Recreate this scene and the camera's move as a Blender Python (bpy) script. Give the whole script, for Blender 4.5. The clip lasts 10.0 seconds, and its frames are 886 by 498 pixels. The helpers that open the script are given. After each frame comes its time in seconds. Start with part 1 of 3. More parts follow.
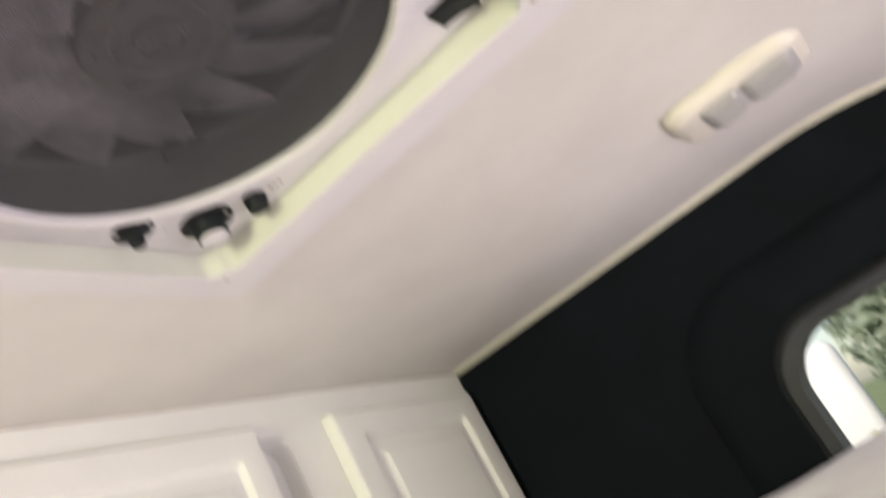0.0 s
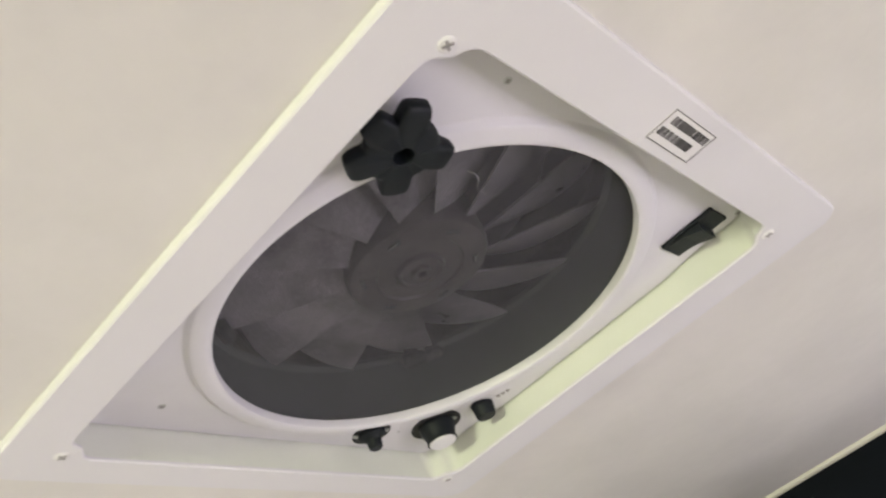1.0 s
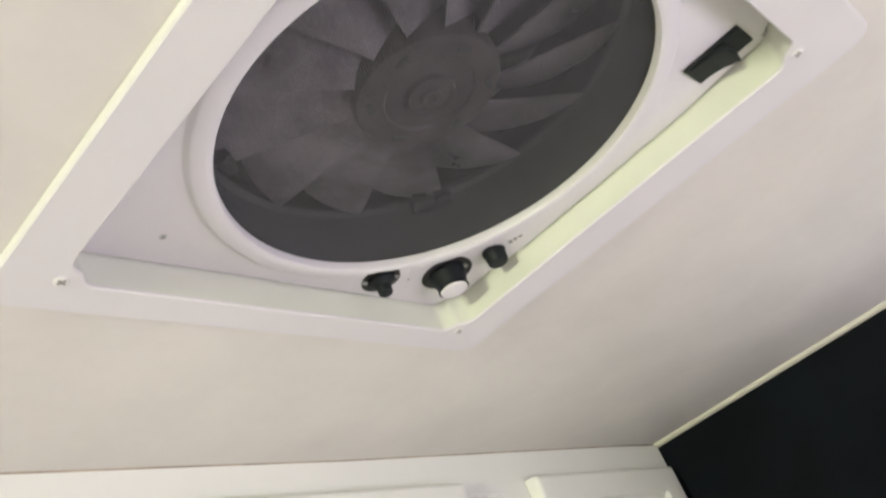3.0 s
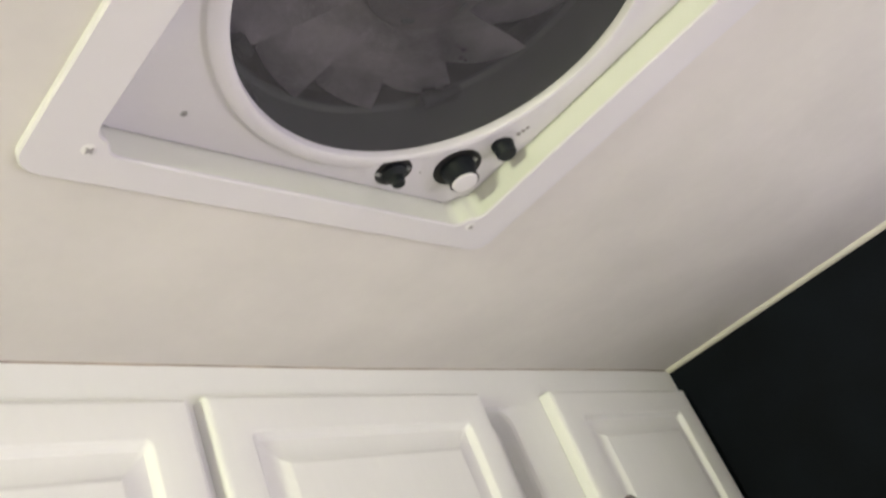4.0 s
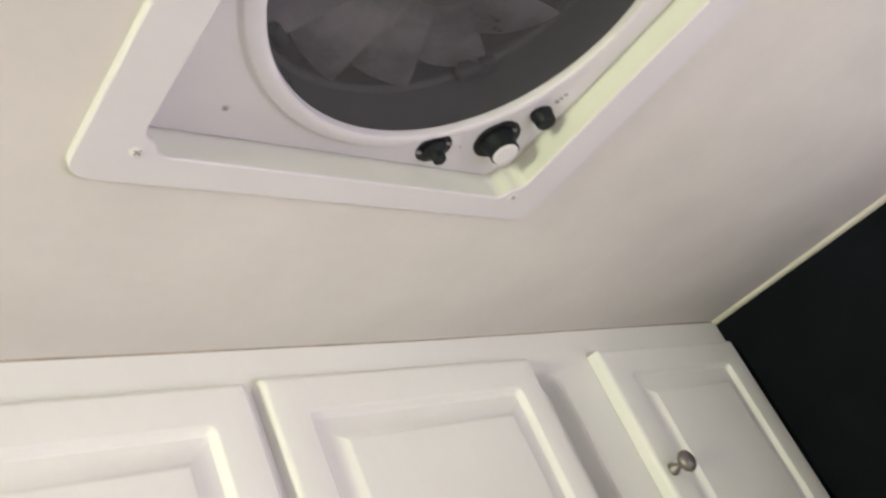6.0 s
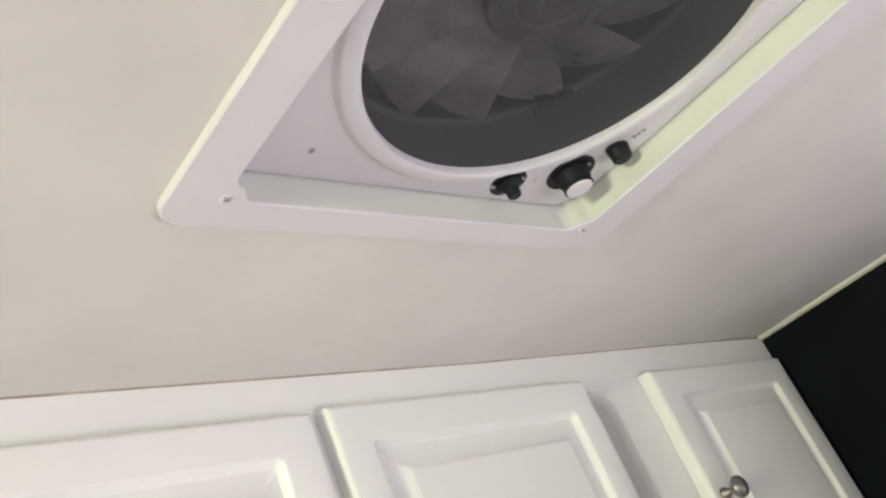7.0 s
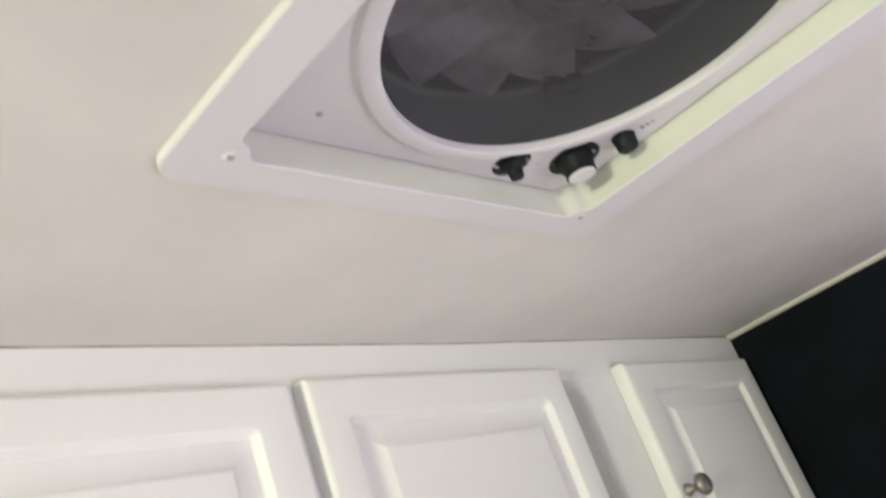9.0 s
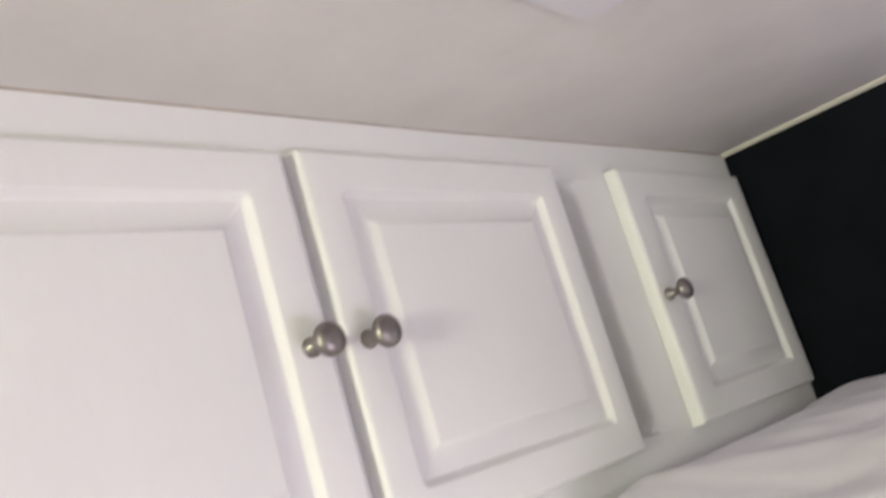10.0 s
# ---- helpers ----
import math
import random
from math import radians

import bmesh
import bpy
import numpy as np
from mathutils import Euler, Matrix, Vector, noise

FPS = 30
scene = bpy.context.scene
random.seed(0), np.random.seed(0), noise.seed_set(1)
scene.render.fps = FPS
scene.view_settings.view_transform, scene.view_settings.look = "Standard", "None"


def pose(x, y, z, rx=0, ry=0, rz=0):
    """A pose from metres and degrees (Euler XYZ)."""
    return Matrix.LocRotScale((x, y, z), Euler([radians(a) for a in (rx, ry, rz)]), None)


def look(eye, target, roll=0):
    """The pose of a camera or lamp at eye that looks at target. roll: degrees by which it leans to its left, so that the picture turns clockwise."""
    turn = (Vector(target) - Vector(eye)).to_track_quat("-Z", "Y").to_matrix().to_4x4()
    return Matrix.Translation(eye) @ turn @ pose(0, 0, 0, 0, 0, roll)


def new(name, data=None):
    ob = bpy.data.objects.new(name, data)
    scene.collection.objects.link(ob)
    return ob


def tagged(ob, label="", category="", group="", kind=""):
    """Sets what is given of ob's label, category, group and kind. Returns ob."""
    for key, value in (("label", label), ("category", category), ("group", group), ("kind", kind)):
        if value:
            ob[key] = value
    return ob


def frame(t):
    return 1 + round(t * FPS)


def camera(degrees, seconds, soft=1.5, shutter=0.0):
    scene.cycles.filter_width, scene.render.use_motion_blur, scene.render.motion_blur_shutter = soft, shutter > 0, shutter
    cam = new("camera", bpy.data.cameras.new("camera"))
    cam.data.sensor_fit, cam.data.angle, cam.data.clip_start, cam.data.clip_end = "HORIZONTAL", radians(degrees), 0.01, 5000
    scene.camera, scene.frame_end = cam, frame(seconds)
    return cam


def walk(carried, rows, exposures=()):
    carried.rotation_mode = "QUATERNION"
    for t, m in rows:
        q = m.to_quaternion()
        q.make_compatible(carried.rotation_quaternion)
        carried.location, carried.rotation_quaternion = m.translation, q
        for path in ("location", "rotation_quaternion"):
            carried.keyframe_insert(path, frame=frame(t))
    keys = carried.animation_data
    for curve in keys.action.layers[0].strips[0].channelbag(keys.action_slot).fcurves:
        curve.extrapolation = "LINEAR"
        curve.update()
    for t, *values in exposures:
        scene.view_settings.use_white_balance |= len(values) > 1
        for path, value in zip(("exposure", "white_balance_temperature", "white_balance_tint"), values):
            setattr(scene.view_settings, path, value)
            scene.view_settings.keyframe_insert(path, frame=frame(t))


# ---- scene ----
cam = camera(54.3, 10.0, soft=2.3, shutter=0.5)
PATH = [
    (0, (-0.396, -0.286, 1.648), (1.311, 0.49, 2.342), -29.8),
    (0.2, (-0.408, -0.293, 1.653), (1.211, 0.476, 2.541), -29.5),
    (0.5, (-0.42, -0.285, 1.698), (1.081, 0.53, 2.738), -25.8),
    (1, (-0.459, -0.296, 1.699), (0.966, 0.543, 2.824), -24.6),
    (1.5, (-0.47, -0.281, 1.709), (0.937, 0.608, 2.818), -23.1),
    (2, (-0.464, -0.265, 1.702), (0.946, 0.671, 2.769), -21.4),
    (2.5, (-0.44, -0.252, 1.672), (0.996, 0.696, 2.691), -22.2),
    (2.7, (-0.43, -0.249, 1.677), (1.025, 0.7, 2.668), -23.2),
    (3.8, (-0.432, -0.204, 1.601), (1.023, 0.768, 2.57), -25.1),
    (4, (-0.437, -0.204, 1.594), (1.013, 0.799, 2.539), -24.7),
    (4.5, (-0.432, -0.209, 1.588), (1.028, 0.849, 2.454), -24.7),
    (5, (-0.424, -0.206, 1.572), (1.049, 0.871, 2.39), -25.2),
    (5.5, (-0.439, -0.216, 1.574), (1.009, 0.879, 2.414), -26.5),
    (6, (-0.447, -0.209, 1.611), (0.956, 0.902, 2.503), -26.3),
    (7.5, (-0.493, -0.198, 1.68), (0.884, 0.969, 2.542), -23.9),
    (8, (-0.499, -0.188, 1.683), (0.89, 0.963, 2.547), -23.1),
    (8.5, (-0.496, -0.178, 1.694), (0.908, 0.962, 2.549), -22.3),
    (9, (-0.486, -0.172, 1.692), (0.96, 0.957, 2.488), -20.9),
    (9.5, (-0.462, -0.144, 1.677), (1.06, 1.008, 2.275), -18.5),
    (10, (-0.477, -0.133, 1.657), (0.998, 1.145, 2.092), -16.9),
]
walk(cam, [(t, look(eye, target, roll)) for t, eye, target, roll in PATH],
     [(0.0, 0.2, 6650, 13), (0.5, 0.1, 6550, 11), (1.0, 0.05, 6400, 8), (2.0, 0.0, 6400, 8), (2.5, 0.19, 6350, 8), (4.0, 0.06, 6410, 9), (5.0, 0.02, 6420, 10), (5.5, 0.07, 6420, 11), (6.2, 0.03, 6420, 10), (7.5, 0.03, 6160, 11), (9.0, 0.03, 6160, 11), (9.5, -0.02, 6150, 14), (10.0, -0.16, 6150, 17)])


# ---- world and light ----
world = bpy.data.worlds.new("sky")
scene.world = world
world.use_nodes = True
wn = world.node_tree.nodes
sky = wn.new("ShaderNodeTexSky")
sky.sky_type = 'NISHITA'
sky.sun_disc = False
sky.sun_elevation = radians(39.4)
sky.sun_rotation = radians(-80.5)
world.node_tree.links.new(sky.outputs[0], wn["Background"].inputs[0])
wn["Background"].inputs[1].default_value = 0.15

sun = new("sun", bpy.data.lights.new("sun", 'SUN'))
sun.data.energy, sun.data.angle, sun.data.color = 5.0, radians(0.5), (1.0, 0.95, 0.87)
sun.matrix_world = look((-6, 1, 5), (0, 0, 0))


def opening_light(name, eye, target, w, h, watts, color):
    """An area lamp in a wall opening: the sky's light through a window, or added fill."""
    data = bpy.data.lights.new(name, 'AREA')
    data.shape, data.size, data.size_y, data.energy, data.color = 'RECTANGLE', w, h, watts, color
    ob = new(name, data)
    ob.matrix_world = look(eye, target)
    return ob


opening_light("daylight_end_window", (-3.38, -0.56, 1.66), (0, -0.2, 1.72), 0.6, 0.34, 74, (0.96, 1.0, 0.67))
# added lavender fill for light from below; no window is known here
opening_light("low_side_fill", (0.22, -1.38, 0.66), (0.22, 0.4, 0.66), 1.5, 0.7, 25.5, (0.98, 0.862, 1.03))
opening_light("daylight_rounded_window", (1.05, -0.52, 1.58), (0.40, 0.35, 1.36), 0.34, 0.22, 1.3, (1.0, 0.96, 0.97))


# ---- materials ----
def node_material(name, color, rough=0.5, metal=0.0, vary=0.06, scale=6.0, bump=0.0, bump_scale=300.0, spec=0.5, stretch=(1, 1, 1), tint=None):
    """A surface with broad mottling, fine grain and fine relief, in metres."""
    m = bpy.data.materials.new(name)
    m.use_nodes = True
    n, l = m.node_tree.nodes, m.node_tree.links
    b = n["Principled BSDF"]
    b.inputs["Metallic"].default_value = metal
    b.inputs["Specular IOR Level"].default_value = spec
    tc = n.new("ShaderNodeTexCoord")
    mp = n.new("ShaderNodeMapping")
    mp.inputs["Scale"].default_value = stretch
    l.new(tc.outputs["Object"], mp.inputs[0])
    broad, fine = n.new("ShaderNodeTexNoise"), n.new("ShaderNodeTexNoise")
    broad.inputs["Scale"].default_value, broad.inputs["Detail"].default_value = scale, 4
    fine.inputs["Scale"].default_value, fine.inputs["Detail"].default_value = bump_scale, 3
    l.new(mp.outputs[0], broad.inputs[0])
    l.new(mp.outputs[0], fine.inputs[0])
    add = n.new("ShaderNodeMath")
    add.operation = 'MULTIPLY_ADD'
    add.inputs[1].default_value = 0.25
    l.new(fine.outputs[0], add.inputs[0])
    l.new(broad.outputs[0], add.inputs[2])
    ramp = n.new("ShaderNodeValToRGB")
    dark = tint or tuple(c * (1 - vary) for c in color)
    light = tuple(min(1.0, c * (1 + vary * 0.5)) for c in color)
    ramp.color_ramp.elements[0].position, ramp.color_ramp.elements[0].color = 0.42, (*dark, 1)
    ramp.color_ramp.elements[1].position, ramp.color_ramp.elements[1].color = 0.82, (*light, 1)
    l.new(add.outputs[0], ramp.inputs[0])
    l.new(ramp.outputs[0], b.inputs["Base Color"])
    mr = n.new("ShaderNodeMapRange")
    mr.inputs["To Min"].default_value, mr.inputs["To Max"].default_value = max(0.02, rough - 0.07), min(1, rough + 0.07)
    l.new(broad.outputs[0], mr.inputs[0])
    l.new(mr.outputs[0], b.inputs["Roughness"])
    if bump:
        bp = n.new("ShaderNodeBump")
        bp.inputs["Strength"].default_value, bp.inputs["Distance"].default_value = bump, 0.001
        l.new(fine.outputs[0], bp.inputs["Height"])
        l.new(bp.outputs[0], b.inputs["Normal"])
    return m


CEILING = node_material("ceiling_vinyl", (0.665, 0.638, 0.608), 0.46, vary=0.06, scale=9, bump=0.45, bump_scale=60)
TRIM = node_material("white_abs_plastic", (0.675, 0.655, 0.68), 0.42, vary=0.03, scale=9, bump=0.12, bump_scale=700)
# same plastic as the trim; the recess's yellow-green light is in the colour
LINER = node_material("green_lit_plastic", (0.655, 0.662, 0.605), 0.4, vary=0.05, scale=14, bump=0.1, bump_scale=700)
FACE = node_material("white_moulded_plastic", (0.66, 0.64, 0.675), 0.42, vary=0.04, scale=12, bump=0.1, bump_scale=700)
PAINT = node_material("white_cabinet_paint", (0.77, 0.765, 0.76), 0.4, vary=0.035, scale=4, bump=0.15, bump_scale=120, stretch=(1, 1, 0.25))
BEAD = node_material("cream_bead", (0.62, 0.59, 0.50), 0.45, vary=0.05, scale=20)
# brown of the narrow shaded gap above the cabinets
JOINT = node_material("joint_shade_brown", (0.40, 0.335, 0.275), 0.7, vary=0.3, scale=30)
DARK = node_material("black_wall_lining", (0.0043, 0.0059, 0.0089), 0.8, vary=0.4, scale=8, bump=0.5, bump_scale=500, spec=0.1)
RUBBER = node_material("black_rubber", (0.014, 0.016, 0.019), 0.6, vary=0.2, scale=30, bump=0.2)
BLACK = node_material("black_plastic", (0.005, 0.0075, 0.0105), 0.55, vary=0.3, scale=60, bump=0.25, bump_scale=900, spec=0.3)
# near-black that stands in for shade in the vent's gaps and hollows
HOLE = node_material("recess_shade", (0.01, 0.0095, 0.01), 0.6, vary=0.3, scale=80)
SCREEN = node_material("grey_screen_wire", (0.100, 0.097, 0.108), 0.5, vary=0.1, scale=30)
BLADE = node_material("smoke_grey_blade", (0.225, 0.208, 0.234), 0.30, vary=0.68, scale=19, bump=0.1)
HUB = node_material("dark_smoke_hub", (0.080, 0.069, 0.074), 0.4, vary=0.5, scale=40, bump=0.1)
LID = node_material("smoke_grey_lid", (0.30, 0.28, 0.30), 0.45, vary=0.2, scale=12)
SHROUD = node_material("grey_shroud", (0.085, 0.097, 0.096), 0.24, vary=0.18, scale=14)
NICKEL = node_material("brushed_nickel", (0.30, 0.272, 0.262), 0.42, metal=1.0, vary=0.15, scale=40, bump=0.1, bump_scale=900)
STEEL = node_material("zinc_screw", (0.55, 0.55, 0.56), 0.35, metal=1.0, vary=0.2, scale=300)
SCREWWHITE = node_material("painted_screw", (0.72, 0.7, 0.71), 0.4, vary=0.05, scale=200)
LABEL = node_material("paper_label", (0.72, 0.7, 0.7), 0.55, vary=0.03, scale=50)
INK = node_material("black_ink", (0.03, 0.028, 0.028), 0.6, vary=0.3, scale=400)
FAINT = node_material("grey_ink", (0.3, 0.28, 0.28), 0.6, vary=0.2, scale=400)
LENS = node_material("frosted_lens", (0.40, 0.39, 0.385), 0.35, vary=0.06, scale=30)
AGED = node_material("aged_ivory_plastic", (0.70, 0.66, 0.585), 0.4, vary=0.06, scale=15)
WALL = node_material("off_white_wallboard", (0.62, 0.60, 0.575), 0.6, vary=0.06, scale=3, bump=0.2)
FLOOR = node_material("vinyl_floor", (0.42, 0.385, 0.35), 0.45, vary=0.3, scale=3, bump=0.2, stretch=(1, 6, 1))
WOOD = node_material("bunk_board", (0.32, 0.25, 0.18), 0.5, vary=0.25, scale=5, stretch=(1, 8, 1))
GRASS = node_material("grass", (0.2, 0.24, 0.09), 0.8, vary=0.5, scale=1.5, bump=0.8, bump_scale=40)
LEAF = node_material("leaf", (0.42, 0.48, 0.36), 0.5, vary=0.3, scale=5)
SHRUB = node_material("shrub_leaf", (0.42, 0.45, 0.16), 0.5, vary=0.4, scale=6)
BARK = node_material("bark", (0.14, 0.11, 0.08), 0.9, vary=0.4, scale=10, bump=0.8, bump_scale=40)
SIDING = node_material("white_siding", (0.8, 0.79, 0.77), 0.4, vary=0.05, scale=2)
for leafy in (LEAF, SHRUB):
    # thin leaves let some light through
    n, l = leafy.node_tree.nodes, leafy.node_tree.links
    glow, mix = n.new("ShaderNodeBsdfTranslucent"), n.new("ShaderNodeMixShader")
    l.new(n["Principled BSDF"].inputs["Base Color"].links[0].from_socket, glow.inputs["Color"])
    mix.inputs[0].default_value = 0.5
    l.new(n["Principled BSDF"].outputs[0], mix.inputs[1])
    l.new(glow.outputs[0], mix.inputs[2])
    l.new(mix.outputs[0], n["Material Output"].inputs["Surface"])
CLOTH = node_material("white_cotton", (0.83, 0.815, 0.85), 0.85, vary=0.05, scale=7, bump=0.35, bump_scale=420, spec=0.2)

GLASS = bpy.data.materials.new("window_glass")
GLASS.use_nodes = True
GLASS.node_tree.nodes["Principled BSDF"].inputs["Transmission Weight"].default_value = 1.0
GLASS.node_tree.nodes["Principled BSDF"].inputs["Roughness"].default_value = 0.0
GLASS.node_tree.nodes["Principled BSDF"].inputs["IOR"].default_value = 1.05


# ---- building helpers ----
def part(name, bm, material, parent=None, label="", smooth=False):
    """Links a bmesh as one mesh object, under a thing or a part."""
    bmesh.ops.recalc_face_normals(bm, faces=bm.faces)
    me = bpy.data.meshes.new(name)
    bm.to_mesh(me)
    bm.free()
    if smooth:
        for p in me.polygons:
            p.use_smooth = True
        me.set_sharp_from_angle(angle=radians(35))
    me.materials.append(material)
    ob = new(name, me)
    ob.parent = parent
    return tagged(ob, label)


def thing(name, m, label, category, group="", kind=""):
    """An Empty at a thing's base."""
    ob = new(name)
    ob.matrix_world = m
    ob.empty_display_size = 0.05
    return tagged(ob, label, category, group, kind)


def box(lo, hi, bevel=0.0, segments=2):
    bm = bmesh.new()
    bmesh.ops.create_cube(bm, size=1)
    for v in bm.verts:
        v.co = Vector([lo[i] + (v.co[i] + 0.5) * (hi[i] - lo[i]) for i in range(3)])
    if bevel:
        bmesh.ops.bevel(bm, geom=bm.edges[:], offset=bevel, segments=segments, affect='EDGES', profile=0.5)
    return bm


def join(*bms):
    """Several bmeshes as one."""
    out = bms[0]
    for other in bms[1:]:
        me = bpy.data.meshes.new("tmp")
        other.to_mesh(me)
        other.free()
        out.from_mesh(me)
        bpy.data.meshes.remove(me)
    return out


def lathe(profile, n=48, center=(0, 0), close=False):
    """Turns a profile of (radius, z) about a vertical axis."""
    bm = bmesh.new()
    rings = []
    for r, z in profile:
        if r < 1e-6:
            rings.append([bm.verts.new((center[0], center[1], z))])
        else:
            rings.append([bm.verts.new((center[0] + r * math.cos(2 * math.pi * k / n), center[1] + r * math.sin(2 * math.pi * k / n), z)) for k in range(n)])
    pairs = list(zip(rings, rings[1:])) + ([(rings[-1], rings[0])] if close else [])
    for a, b in pairs:
        for k in range(n):
            j = (k + 1) % n
            if len(a) == 1:
                bm.faces.new((a[0], b[k], b[j]))
            elif len(b) == 1:
                bm.faces.new((a[k], a[j], b[0]))
            else:
                bm.faces.new((a[k], a[j], b[j], b[k]))
    return bm


def reach(outline, angle):
    """How far a star-shaped outline lies from the origin along an angle."""
    d = (math.cos(angle), math.sin(angle))
    best = 0.0
    for (ax, ay), (bx, by) in zip(outline, outline[1:] + outline[:1]):
        ex, ey = bx - ax, by - ay
        det = -d[0] * ey + d[1] * ex
        if abs(det) < 1e-12:
            continue
        s = (-ax * ey + ay * ex) / det
        u = (d[0] * ay - d[1] * ax) / det
        if s > 0 and -1e-6 <= u <= 1 + 1e-6:
            best = max(best, s)
    return best


def rounded_rect(hx, hy, r, steps=8, center=(0, 0)):
    pts = []
    for cx, cy, a0 in ((hx - r, hy - r, 0), (-hx + r, hy - r, 90), (-hx + r, -hy + r, 180), (hx - r, -hy + r, 270)):
        for k in range(steps + 1):
            a = radians(a0 + 90 * k / steps)
            pts.append((center[0] + cx + r * math.cos(a), center[1] + cy + r * math.sin(a)))
    return pts


def rings_mesh(levels, n=360, close=True):
    """A ring-shaped solid: levels of (outline, z), each outline star-shaped about the origin."""
    bm = bmesh.new()
    rows = []
    for outline, z in levels:
        row = []
        for k in range(n):
            a = 2 * math.pi * (k + 0.5) / n
            s = outline if isinstance(outline, float) else reach(outline, a)
            row.append(bm.verts.new((s * math.cos(a), s * math.sin(a), z)))
        rows.append(row)
    for a, b in zip(rows, rows[1:] + (rows[:1] if close else [])):
        for k in range(n):
            j = (k + 1) % n
            bm.faces.new((a[k], a[j], b[j], b[k]))
    return bm


def moved(bm, m):
    bm.transform(m)
    return bm


# ---- the room ----
H = 2.006          # ceiling over the vent
Y_FRONT = 0.45     # face frame of the overhead cabinets
X_DARK = 1.0       # black lined end wall


def ceiling_height(y):
    """The ceiling bends down towards the side wall."""
    if y > -0.21:
        return H
    if y > -0.7:
        return H - 0.62 * (y + 0.21) ** 2
    return H - 0.1489 + 0.4 * (y + 0.7)


def sag(x, y):
    """The panel dips a little where it meets the cabinets."""
    k = min(1.0, max(0.0, (y - 0.24) / 0.21))
    return 0.0088 * k * k * (3 - 2 * k) * min(1.0, max(0.0, (0.9 - x) / 0.65))


def build_ceiling():
    bm = bmesh.new()
    x0, x1, hole = -3.4, 1.05, 0.2
    ys = [0.85, 0.55, 0.45, 0.42, 0.39, 0.36, 0.33, 0.30, 0.27, 0.24, hole, -hole, -0.21] + [-0.21 - 0.03 * k for k in range(1, 41)]
    xs = [x0, -hole, hole, 0.25, 0.4, 0.55, 0.7, 0.8, 0.9, x1]
    gap = ys.index(hole)
    low = [[bm.verts.new((x, y, ceiling_height(y) - sag(x, y))) for x in xs] for y in ys]
    top = [[bm.verts.new((x, y, ceiling_height(y) + 0.03)) for x in xs] for y in ys]
    for j in range(len(ys) - 1):
        for i in range(len(xs) - 1):
            if i == 1 and j == gap:
                continue
            for g in (low, top):
                bm.faces.new((g[j][i], g[j][i + 1], g[j + 1][i + 1], g[j + 1][i]))
    g, h = gap, gap + 1
    for a, b in (((g, 1), (g, 2)), ((g, 2), (h, 2)), ((h, 2), (h, 1)), ((h, 1), (g, 1))):
        bm.faces.new((low[a[0]][a[1]], low[b[0]][b[1]], top[b[0]][b[1]], top[a[0]][a[1]]))
    return tagged(part("ceiling", bm, CEILING, smooth=True), "cream vinyl-faced ceiling panel, slightly mottled", "ceiling", kind="structure")


build_ceiling()


def wall_with_window(name, lo, hi, axis, window, material, label):
    """A wall slab with a rectangular opening: window is (lo, hi) along the wall and (z0, z1)."""
    (a0, a1), (z0, z1) = window
    other = 1 - axis
    bms = []
    for u0, u1, v0, v1 in ((lo[other], a0, lo[2], hi[2]), (a1, hi[other], lo[2], hi[2]), (a0, a1, lo[2], z0), (a0, a1, z1, hi[2])):
        p, q = list(lo), list(hi)
        p[other], q[other], p[2], q[2] = u0, u1, v0, v1
        bms.append(box(p, q))
    return tagged(part(name, join(*bms), material), label, "wall", kind="structure")


wall_with_window("wall_west", (-3.46, -1.4, 0), (-3.4, 0.85, 2.05), 0, ((-0.88, -0.24), (1.48, 1.84)), WALL, "off-white wallboard end wall with a wide window opening")
# the south opening is added to hold the low fill lamp
wall_with_window("wall_south", (-3.46, -1.46, 0), (1.06, -1.4, 2.05), 1, ((-0.55, 0.99), (0.29, 1.03)), WALL, "off-white wallboard side wall with a low opening added for the fill lamp")
tagged(part("wall_north", box((-3.46, 0.8, 0), (1.06, 0.86, 2.05)), WALL), "off-white wallboard wall behind the cabinets", "wall", kind="structure")
tagged(part("floor", box((-3.46, -1.46, -0.03), (1.06, 0.86, 0.0)), FLOOR), "brown vinyl plank-look floor", "floor", kind="structure")


# ---- black end wall with its window ----
WIN = (-0.392, 1.555, 0.338, 0.19)   # centre y, centre z, half width, half height


